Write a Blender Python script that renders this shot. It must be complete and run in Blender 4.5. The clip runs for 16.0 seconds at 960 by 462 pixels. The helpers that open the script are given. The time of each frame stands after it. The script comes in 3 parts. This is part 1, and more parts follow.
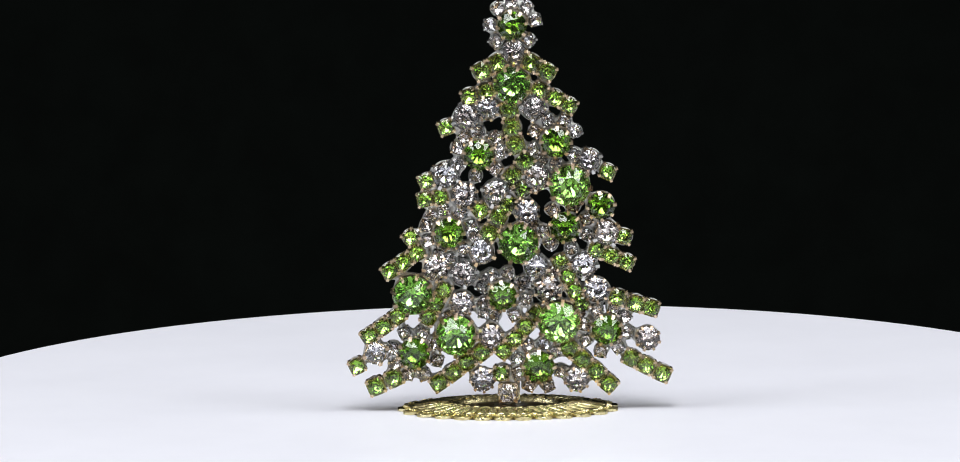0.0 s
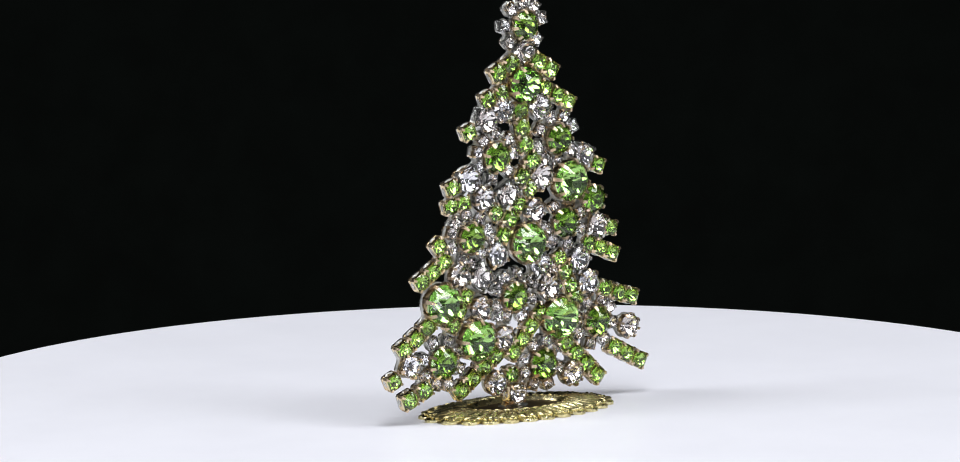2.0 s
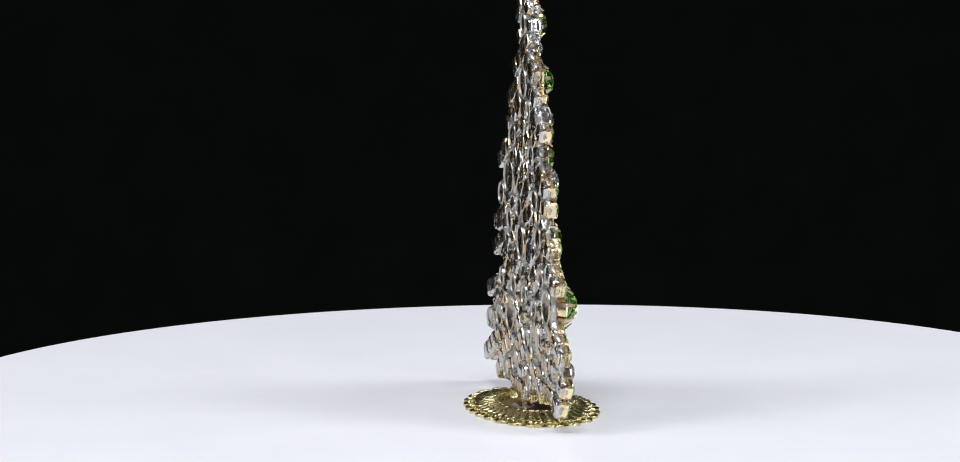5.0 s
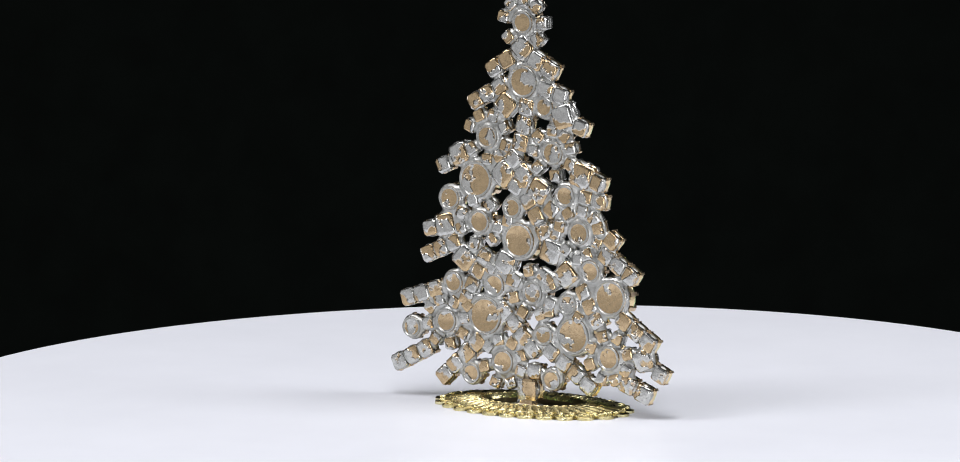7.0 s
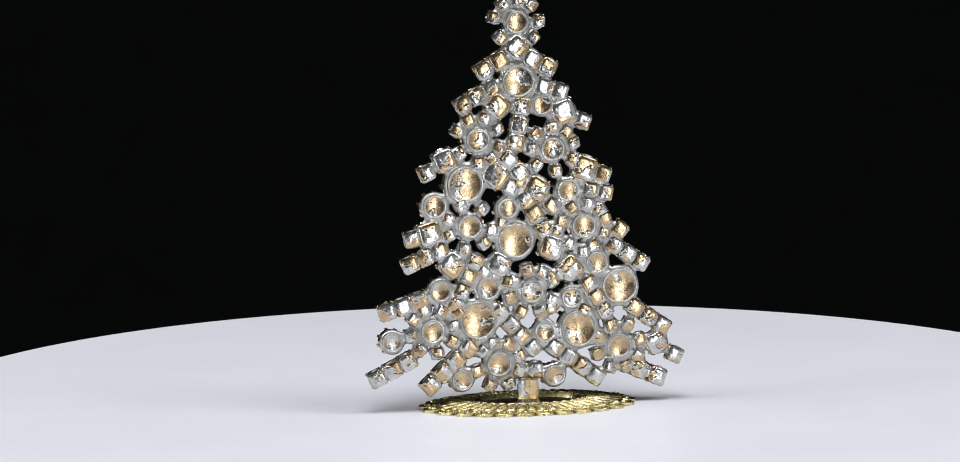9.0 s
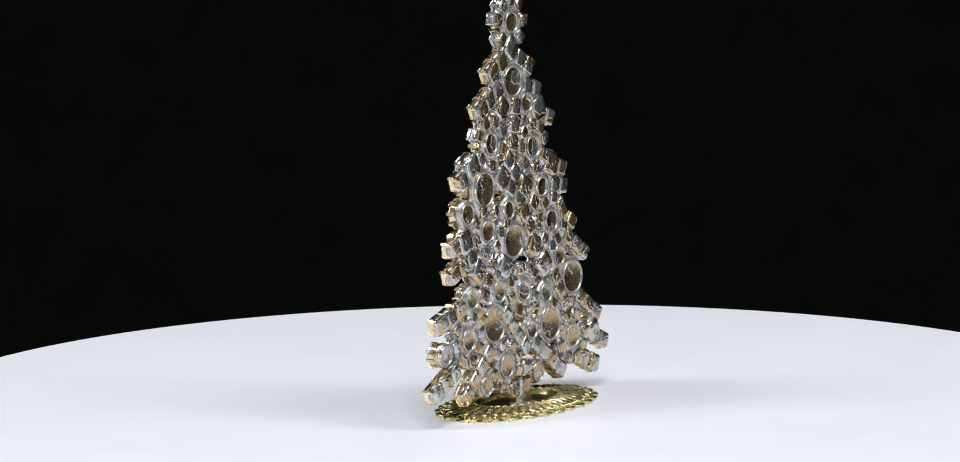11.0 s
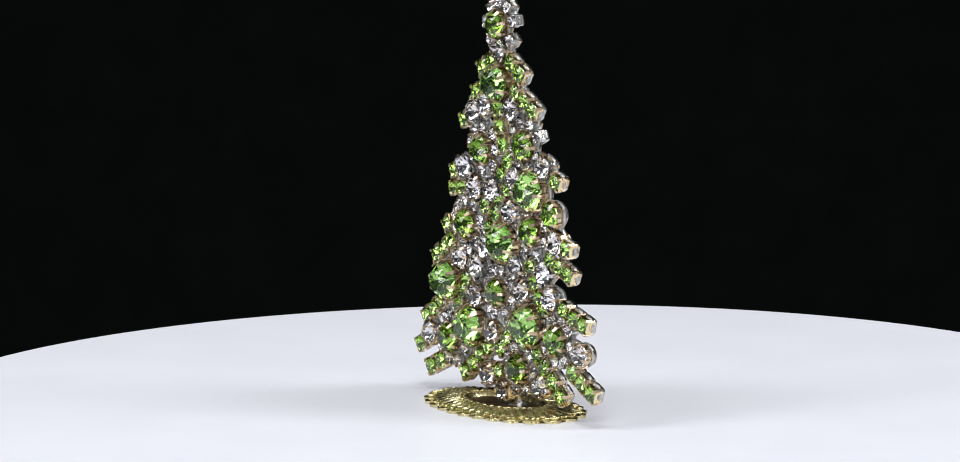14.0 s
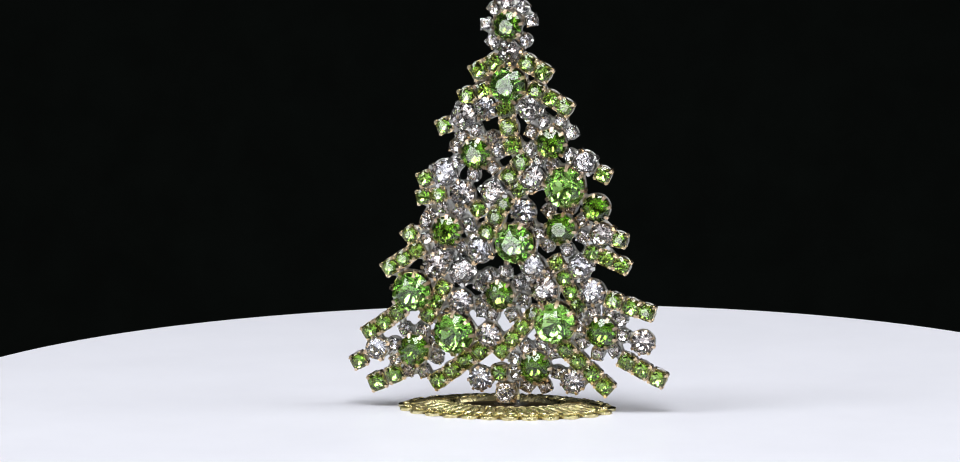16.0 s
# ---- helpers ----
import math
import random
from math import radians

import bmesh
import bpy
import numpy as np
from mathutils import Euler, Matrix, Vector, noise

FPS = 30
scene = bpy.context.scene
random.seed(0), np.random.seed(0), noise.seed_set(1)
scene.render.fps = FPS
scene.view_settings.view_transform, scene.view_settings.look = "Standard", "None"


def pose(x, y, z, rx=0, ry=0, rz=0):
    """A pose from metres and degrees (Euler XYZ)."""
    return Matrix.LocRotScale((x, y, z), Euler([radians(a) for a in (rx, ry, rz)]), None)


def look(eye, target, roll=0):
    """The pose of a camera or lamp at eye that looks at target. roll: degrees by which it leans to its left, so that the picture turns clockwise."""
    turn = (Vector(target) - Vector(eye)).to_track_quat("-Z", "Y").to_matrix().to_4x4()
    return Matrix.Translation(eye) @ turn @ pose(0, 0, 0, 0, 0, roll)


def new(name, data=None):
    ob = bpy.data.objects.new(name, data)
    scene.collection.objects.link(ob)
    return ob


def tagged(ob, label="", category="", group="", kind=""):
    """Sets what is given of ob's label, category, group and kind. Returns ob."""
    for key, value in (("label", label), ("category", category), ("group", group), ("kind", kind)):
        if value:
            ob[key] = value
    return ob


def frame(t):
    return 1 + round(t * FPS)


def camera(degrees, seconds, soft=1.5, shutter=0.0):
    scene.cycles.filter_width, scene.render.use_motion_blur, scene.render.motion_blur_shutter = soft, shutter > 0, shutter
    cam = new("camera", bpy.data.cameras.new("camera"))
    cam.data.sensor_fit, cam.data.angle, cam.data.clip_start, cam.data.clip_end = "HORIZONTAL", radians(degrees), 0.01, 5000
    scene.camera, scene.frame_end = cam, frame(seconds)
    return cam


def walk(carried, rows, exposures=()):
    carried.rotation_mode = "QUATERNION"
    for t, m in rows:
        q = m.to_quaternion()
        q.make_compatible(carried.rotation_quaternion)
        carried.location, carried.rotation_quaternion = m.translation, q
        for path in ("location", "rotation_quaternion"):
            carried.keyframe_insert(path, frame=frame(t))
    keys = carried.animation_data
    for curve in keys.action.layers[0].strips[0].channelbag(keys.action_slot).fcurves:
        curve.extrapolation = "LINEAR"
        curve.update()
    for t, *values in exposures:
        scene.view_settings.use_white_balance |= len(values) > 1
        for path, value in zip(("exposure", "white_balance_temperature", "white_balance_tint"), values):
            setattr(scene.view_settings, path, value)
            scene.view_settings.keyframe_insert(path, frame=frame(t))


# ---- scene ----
MM = 0.001
SPIN = 22.23                        # degrees a second once the motor runs evenly
PANEL = 0.20                       # how far behind the spindle the panel's back stands at its foot, in mm
LEAN = 0.0176                       # the jewelled panel leans forward a little

# camera on a tripod, a long lens
cam = camera(8.607, 16.0, soft=0.95)
VIEW = pose(0, -1.5435, 0.2767, 90 - 8.573, 0, 0.341) @ pose(0, 0, 0, 0, 0, -0.610)
walk(cam, [(0, VIEW), (16, VIEW)], exposures=[(0, -0.07), (6.5, -0.07), (7.0, -0.12), (7.5, -0.22), (8.0, -0.32), (8.5, -0.22), (9.0, -0.28), (9.3, -0.26), (10.2, -0.08), (16, -0.07)])

# ---- light: softboxes above, low panels at the sides, two narrow strips nearer the camera, a dim room ----
world = bpy.data.worlds.new("room_light")
scene.world = world
world.use_nodes = True
world.node_tree.nodes["Background"].inputs["Color"].default_value = (0.9, 0.95, 1.0, 1)
world.node_tree.nodes["Background"].inputs["Strength"].default_value = 0.07


def softbox(name, eye, target, w, h, watts, color=(0.95, 0.95, 1.0)):
    data = bpy.data.lights.new(name, "AREA")
    data.shape, data.size, data.size_y, data.energy, data.color = "RECTANGLE", w, h, watts, color
    ob = new(name, data)
    ob.matrix_basis = look(eye, target)
    return ob


softbox("softbox_west", (-0.62, -0.15, 0.78), (0, 0, 0.03), 0.30, 0.6, 4.8)
softbox("softbox_east", (0.62, -0.15, 0.78), (0, 0, 0.03), 0.30, 0.6, 4.8)
softbox("softbox_top", (0, -0.31, 0.95), (0, 0, 0.0), 0.44, 0.44, 7.7)
softbox("panel_west", (-0.74, -0.30, 0.02), (0, 0, 0.03), 0.80, 0.56, 0.85)
softbox("panel_east", (0.74, -0.30, 0.02), (0, 0, 0.03), 0.80, 0.56, 0.85)
softbox("strip_west", (-0.42, -0.80, -0.03), (0, 0, 0.03), 0.12, 0.5, 1.4)
softbox("strip_east", (0.42, -0.80, -0.03), (0, 0, 0.03), 0.12, 0.5, 1.4)


# ---- materials ----
def nodes_of(name):
    m = bpy.data.materials.new(name)
    m.use_nodes = True
    nt = m.node_tree
    return m, nt, nt.nodes["Principled BSDF"]


def noise_node(nt, scale, detail=3.0, rough=0.6, per_object=True):
    tc = nt.nodes.new("ShaderNodeTexCoord")
    n = nt.nodes.new("ShaderNodeTexNoise")
    n.noise_dimensions = "4D"
    n.inputs["Scale"].default_value, n.inputs["Detail"].default_value, n.inputs["Roughness"].default_value = scale, detail, rough
    nt.links.new(tc.outputs["Object"], n.inputs["Vector"])
    if per_object:
        oi = nt.nodes.new("ShaderNodeObjectInfo")
        mul = nt.nodes.new("ShaderNodeMath")
        mul.operation = "MULTIPLY"
        mul.inputs[1].default_value = 40
        nt.links.new(oi.outputs["Random"], mul.inputs[0])
        nt.links.new(mul.outputs[0], n.inputs["W"])
    return n


def ramp(nt, src, stops):
    r = nt.nodes.new("ShaderNodeValToRGB")
    while len(r.color_ramp.elements) < len(stops):
        r.color_ramp.elements.new(0.5)
    for el, (pos, col) in zip(r.color_ramp.elements, stops):
        el.position, el.color = pos, (*col, 1)
    nt.links.new(src, r.inputs["Fac"])
    return r


def bump(nt, bsdf, src, strength, dist):
    b = nt.nodes.new("ShaderNodeBump")
    b.inputs["Strength"].default_value, b.inputs["Distance"].default_value = strength, dist
    nt.links.new(src, b.inputs["Height"])
    nt.links.new(b.outputs["Normal"], bsdf.inputs["Normal"])


def metal(name, dark, light, rough, scale, bump_strength, bump_dist):
    m, nt, b = nodes_of(name)
    n = noise_node(nt, scale)
    c = ramp(nt, n.outputs["Fac"], [(0.3, dark), (0.7, light)])
    nt.links.new(c.outputs["Color"], b.inputs["Base Color"])
    g = ramp(nt, n.outputs["Fac"], [(0.3, (rough * 1.5,) * 3), (0.7, (rough * 0.7,) * 3)])
    nt.links.new(g.outputs["Color"], b.inputs["Roughness"])
    b.inputs["Metallic"].default_value = 1
    fine = noise_node(nt, scale * 2.3, 2)
    bump(nt, b, fine.outputs["Fac"], bump_strength, bump_dist)
    return m


BRASS = metal("rose_brass", (0.66, 0.50, 0.28), (0.90, 0.75, 0.48), 0.20, 500, 0.18, 0.0003)
ROSE_CLAW = metal("rose_gold_claw", (0.52, 0.39, 0.26), (0.78, 0.62, 0.45), 0.28, 700, 0.3, 0.0002)
BASE_GOLD = metal("polished_gold", (0.62, 0.53, 0.25), (0.87, 0.80, 0.47), 0.25, 450, 0.40, 0.0004)
# gold-toned dish floor; the dark it mirrors is put into the colour
DARK_DISH = metal("dish_painted_reflections", (0.13, 0.09, 0.05), (0.46, 0.34, 0.21), 0.30, 130, 0.4, 0.0003)
# darker tone for the plate's outer slope, under and between the leaves
DARK_GOLD = metal("dark_gold", (0.11, 0.08, 0.035), (0.30, 0.24, 0.11), 0.36, 300, 0.4, 0.0003)


def tin(name):
    """Dull tin solder: bright runs between frosted, slightly oxidised patches."""
    m, nt, b = nodes_of(name)
    n = noise_node(nt, 330, 4, 0.65)
    c = ramp(nt, n.outputs["Fac"], [(0.3, (0.34, 0.34, 0.32)), (0.7, (0.60, 0.60, 0.57))])
    nt.links.new(c.outputs["Color"], b.inputs["Base Color"])
    g = ramp(nt, n.outputs["Fac"], [(0.35, (0.52,) * 3), (0.6, (0.25,) * 3)])
    nt.links.new(g.outputs["Color"], b.inputs["Roughness"])
    b.inputs["Metallic"].default_value = 0.86
    fine = noise_node(nt, 900, 3, 0.6)
    bump(nt, b, fine.outputs["Fac"], 0.30, 0.0003)
    return m


SOLDER = tin("tin_solder")


def soldered(name, low, high, scale=170):
    """Brass smeared with tin solder in patches."""
    m, nt, b = nodes_of(name)
    n = noise_node(nt, scale, 3, 0.5)
    mask = ramp(nt, n.outputs["Fac"], [(low, (0, 0, 0)), (high, (1, 1, 1))])
    mix = nt.nodes.new("ShaderNodeMix")
    mix.data_type = "RGBA"
    mix.inputs["A"].default_value, mix.inputs["B"].default_value = (0.59, 0.44, 0.26, 1), (0.60, 0.60, 0.57, 1)
    nt.links.new(mask.outputs["Color"], mix.inputs["Factor"])
    grain = noise_node(nt, 900, 3, 0.6)
    worn = nt.nodes.new("ShaderNodeMix")
    worn.data_type, worn.blend_type = "RGBA", "MULTIPLY"
    worn.inputs["Factor"].default_value = 1
    tone = ramp(nt, grain.outputs["Fac"], [(0.3, (0.72, 0.72, 0.72)), (0.65, (1, 1, 1))])
    nt.links.new(mix.outputs["Result"], worn.inputs["A"])
    nt.links.new(tone.outputs["Color"], worn.inputs["B"])
    nt.links.new(worn.outputs["Result"], b.inputs["Base Color"])
    shine = ramp(nt, mask.outputs["Color"], [(0.0, (0.98,) * 3), (1.0, (0.96,) * 3)])
    nt.links.new(shine.outputs["Color"], b.inputs["Metallic"])
    g = ramp(nt, grain.outputs["Fac"], [(0.3, (0.32,) * 3), (0.62, (0.14,) * 3)])
    nt.links.new(g.outputs["Color"], b.inputs["Roughness"])
    lumps = noise_node(nt, 260, 2, 0.5)
    lift = nt.nodes.new("ShaderNodeMath")
    lift.operation = "MULTIPLY"
    nt.links.new(mask.outputs["Color"], lift.inputs[0])
    nt.links.new(lumps.outputs["Fac"], lift.inputs[1])
    add = nt.nodes.new("ShaderNodeMath")
    add.operation = "MULTIPLY_ADD"
    add.inputs[1].default_value = 2.2
    soft = nt.nodes.new("ShaderNodeMath")
    soft.operation = "MULTIPLY"
    soft.inputs[1].default_value = 0.22
    nt.links.new(grain.outputs["Fac"], soft.inputs[0])
    nt.links.new(lift.outputs[0], add.inputs[0])
    nt.links.new(soft.outputs[0], add.inputs[2])
    bump(nt, b, add.outputs[0], 0.55, 0.0003)
    return m


SOLDERED = soldered("soldered_brass", 0.475, 0.505, 190)
SOLDERED_DISC = soldered("half_soldered_brass", 0.525, 0.55, 190)
TINNED = soldered("tinned_brass", 0.40, 0.46)


def glass(name, color):
    m, nt, b = nodes_of(name)
    b.inputs["Base Color"].default_value = (*color, 1)
    b.inputs["Roughness"].default_value = 0.0
    b.inputs["IOR"].default_value = 1.56
    b.inputs["Transmission Weight"].default_value = 1
    return m


def foil(name, color, other, rough):
    m, nt, b = nodes_of(name)
    oi = nt.nodes.new("ShaderNodeObjectInfo")
    c = ramp(nt, oi.outputs["Random"], [(0.0, color), (1.0, other)])
    nt.links.new(c.outputs["Color"], b.inputs["Base Color"])
    b.inputs["Metallic"].default_value, b.inputs["Roughness"].default_value = 1, rough
    return m


CRYSTAL, CRYSTAL_FOIL = glass("crystal_glass", (0.97, 0.97, 0.98)), foil("silver_foil", (0.76, 0.72, 0.69), (0.86, 0.86, 0.88), 0.07)
PERIDOT, PERIDOT_FOIL = glass("peridot_glass", (0.64, 0.82, 0.37)), foil("peridot_foil", (0.57, 0.75, 0.38), (0.73, 0.87, 0.49), 0.05)
EMERALD, EMERALD_FOIL = glass("green_glass", (0.63, 0.83, 0.44)), foil("green_foil", (0.56, 0.76, 0.38), (0.64, 0.82, 0.46), 0.10)
DEEP, DEEP_FOIL = glass("deep_green_glass", (0.52, 0.67, 0.26)), foil("deep_green_foil", (0.37, 0.53, 0.18), (0.48, 0.63, 0.26), 0.13)


def plain(name, a, b_, rough, scale, bump_strength=0.1, bump_dist=0.0002, spec=0.5):
    m, nt, b = nodes_of(name)
    n = noise_node(nt, scale, 4, 0.6, False)
    c = ramp(nt, n.outputs["Fac"], [(0.35, a), (0.65, b_)])
    nt.links.new(c.outputs["Color"], b.inputs["Base Color"])
    b.inputs["Roughness"].default_value, b.inputs["Specular IOR Level"].default_value = rough, spec
    fine = noise_node(nt, scale * 30, 2, 0.5, False)
    bump(nt, b, fine.outputs["Fac"], bump_strength, bump_dist)
    return m


WHITE = plain("white_plastic", (0.765, 0.775, 0.81), (0.795, 0.805, 0.84), 0.38, 30, 0.03, 0.0001)
BLACK = plain("black_cloth", (0.0011, 0.0016, 0.0012), (0.0016, 0.0023, 0.0018), 0.95, 60, 0.2, 0.0005, 0.04)
BLACK_TABLE = plain("black_felt", (0.003, 0.004, 0.0035), (0.004, 0.005, 0.0045), 0.95, 60, 0.2, 0.0005, 0.1)


# ---- mesh helpers ----
def mesh_of(name, bm, materials, smooth=False):
    bm.normal_update()
    me = bpy.data.meshes.new(name)
    bm.to_mesh(me)
    bm.free()
    for m in materials:
        me.materials.append(m)
    if smooth:
        me.polygons.foreach_set("use_smooth", [len(p.vertices) <= 4 for p in me.polygons])
        me.set_sharp_from_angle(angle=radians(38))
    return me


def part(name, data, parent, m=None, label=""):
    """One mesh object under a thing or a part."""
    ob = new(name, data)
    ob.parent = parent
    if m is not None:
        ob.matrix_basis = m
    return tagged(ob, label)


def ring_faces(bm, a, b, mat=0):
    n = len(a)
    for i in range(n):
        f = bm.faces.new((a[i], a[(i + 1) % n], b[(i + 1) % n], b[i]))
        f.material_index = mat


def loop(bm, pts):
    return [bm.verts.new(p) for p in pts]


def circle(r, z, n, off=0.0, rx=1.0, ry=1.0):
    return [(r * rx * math.cos(2 * math.pi * i / n + off), r * ry * math.sin(2 * math.pi * i / n + off), z) for i in range(n)]


def rounded_square(s, z, c=0.10):
    """A square of half side s with cut corners."""
    k = s * (1 - c)
    return [(s, -k, z), (s, k, z), (k, s, z), (-k, s, z), (-s, k, z), (-s, -k, z), (-k, -s, z), (k, -s, z)]


# ---- the setting: backdrop, table ----
def sheet(name, m, w, h, material, label):
    bm = bmesh.new()
    bmesh.ops.create_grid(bm, x_segments=24, y_segments=24, size=0.5)
    for v in bm.verts:
        v.co.x *= w
        v.co.y *= h
        v.co.z = 0.004 * noise.noise(v.co * 3)
    ob = new(name, mesh_of(name, bm, [material], True))
    ob.matrix_basis = m
    return tagged(ob, label, "backdrop", kind="structure")


def backdrop():
    """Black cloth that hangs behind the turntable and sweeps forward onto the table."""
    bend, R, y0 = 0.10, 0.398, 0.50
    line = [(y0, 1.41), (y0, 0.9), (y0, 0.45), (y0, 0.2)] + [(y0 - R + R * math.cos(math.radians(a)), bend - R * math.sin(math.radians(a))) for a in range(0, 91, 6)]
    bm = bmesh.new()
    rows = []
    for y, z in line:
        rows.append([bm.verts.new((-0.78 + 0.065 * i, y + 0.003 * noise.noise(Vector((i * 0.4, z * 3, 1))), z)) for i in range(25)])
    for a, b in zip(rows, rows[1:]):
        for i in range(24):
            bm.faces.new((a[i], b[i], b[i + 1], a[i + 1]))
    tagged(new("backdrop", mesh_of("backdrop", bm, [BLACK], True)), "plain black cloth backdrop sweeping down behind the turntable", "backdrop", kind="structure")


backdrop()
tagged(sheet("ground", pose(0, -1.1, -0.302), 4.0, 3.2, BLACK_TABLE, "matt black table covering under the turntable"), category="table")


# ---- the turntable ----
def turntable():
    thing = tagged(new("turntable"), "smooth white round turntable with a slim rounded rim", "turntable")
    R, n = 156.4 * MM, 192
    bm = bmesh.new()
    prof = [(0.0, R - 1.2 * MM), (-0.35 * MM, R - 0.35 * MM), (-1.2 * MM, R), (-8 * MM, R), (-9 * MM, R - 1 * MM)]
    rings = [loop(bm, circle(r, z, n)) for z, r in prof]
    bm.faces.new(rings[0])
    for a, b in zip(rings, rings[1:]):
        ring_faces(bm, b, a)
    bm.faces.new(rings[-1][::-1])
    part("platter", mesh_of("platter", bm, [WHITE]), thing)
    bm = bmesh.new()
    prof = [(-9 * MM, 70 * MM), (-40 * MM, 70 * MM), (-46 * MM, 78 * MM), (-298 * MM, 78 * MM)]
    rings = [loop(bm, circle(r, z, 96)) for z, r in prof]
    for a, b in zip(rings, rings[1:]):
        ring_faces(bm, b, a)
    bm.faces.new(rings[-1][::-1])
    part("pedestal", mesh_of("pedestal", bm, [WHITE]), thing)
    return thing


table = turntable()
table.location = (-0.3 * MM, 2.5 * MM, 0)

# ---- the jewelled tree ----
tree = tagged(new("rhinestone_tree"), "green and clear rhinestone tree standing on an oval gold base", "ornament")
rnd = random.Random(7)
CACHE = {}
SPOTS = []          # centre and reach of every setting, for the solder


def gem_mesh(r, crown, depth, mats, name, corner=0.0):
    """A faceted chaton: octagonal table, sixteen-sided girdle, foiled pavilion."""
    key = ("gem", r, name)
    if key in CACHE:
        return CACHE[key]
    bm = bmesh.new()
    tr_ = 0.50 * r
    top = loop(bm, circle(tr_, crown, 8, math.pi / 8))
    mid = loop(bm, circle(0.80 * r, crown * 0.50, 8, 0))
    g = loop(bm, circle(r, 0.02 * r, 16, 0))
    g2 = loop(bm, circle(r, -0.06 * r, 16, 0))
    bm.faces.new(top)
    for i in range(8):
        j = (i + 1) % 8
        # mid[i] sits at i*45, top[i] at i*45+22.5, girdle 2i at i*45
        bm.faces.new((mid[i], top[i], top[i - 1]))
        bm.faces.new((top[i], mid[i], g[2 * i + 1]))
        bm.faces.new((top[i], g[2 * i + 1], mid[j]))
        bm.faces.new((mid[i], g[2 * i], g[2 * i + 1]))
        bm.faces.new((mid[j], g[2 * i + 1], g[(2 * i + 2) % 16]))
    ring_faces(bm, g2, g, 1)
    # long pavilion facets that run from the girdle to the culet, cut a little unevenly
    cut = random.Random(int(r * 1e6) + len(name))
    mid2 = [bm.verts.new((0.52 * r * math.cos(a), 0.52 * r * math.sin(a), -depth * (0.50 + (0.055 if i % 2 else -0.02) + cut.uniform(-0.02, 0.02))))
            for i, a in enumerate(2 * math.pi * (k + 0.5) / 16 for k in range(16))]
    tip = bm.verts.new((cut.uniform(-0.03, 0.03) * r, cut.uniform(-0.03, 0.03) * r, -depth))
    for i in range(16):
        j = (i + 1) % 16
        for f in (bm.faces.new((g2[i], mid2[i], g2[j])), bm.faces.new((g2[j], mid2[i], mid2[j])), bm.faces.new((mid2[i], tip, mid2[j]))):
            f.material_index = 1
    bmesh.ops.recalc_face_normals(bm, faces=bm.faces[:])
    for v in bm.verts:
        swell = 1 + corner * math.sin(2 * math.atan2(v.co.y, v.co.x)) ** 2 * min(1.0, v.co.xy.length / r)
        v.co.x *= swell
        v.co.y *= swell
    CACHE[key] = mesh_of("gem", bm, mats)
    return CACHE[key]


def prong_into(bm, ang, rad, z0, z1, w, t, reach, rise, foot=None, mat=0):
    """A claw that climbs the wall at the angle and folds over the stone."""
    c, s = math.cos(ang), math.sin(ang)
    line = [(rad if foot is None else foot, z0), (rad + 0.02 * rad, z1 * 0.72 + z0 * 0.28), (rad, z1), (rad - reach, z1 + rise)]
    widths = [w * 1.2, w * 1.1, w, w * 0.78]
    rows = []
    for k, ((r, z), ww) in enumerate(zip(line, widths)):
        ins = [(r, z), (r + t * (0.5 if k == 3 else 1.0), z + (t * 0.8 if k >= 2 else 0))]
        quad = []
        for (rr, zz), side in ((ins[0], -1), (ins[0], 1), (ins[1], 1), (ins[1], -1)):
            y = side * ww / 2
            quad.append(bm.verts.new((rr * c - y * s, rr * s + y * c, zz)))
        rows.append(quad)
    for a, b in zip(rows, rows[1:]):
        for i in range(4):
            bm.faces.new((a[i], a[(i + 1) % 4], b[(i + 1) % 4], b[i])).material_index = mat
    bm.faces.new(rows[0]).material_index = mat
    bm.faces.new(rows[-1][::-1]).material_index = mat


def finish(bm):
    bmesh.ops.recalc_face_normals(bm, faces=bm.faces[:])


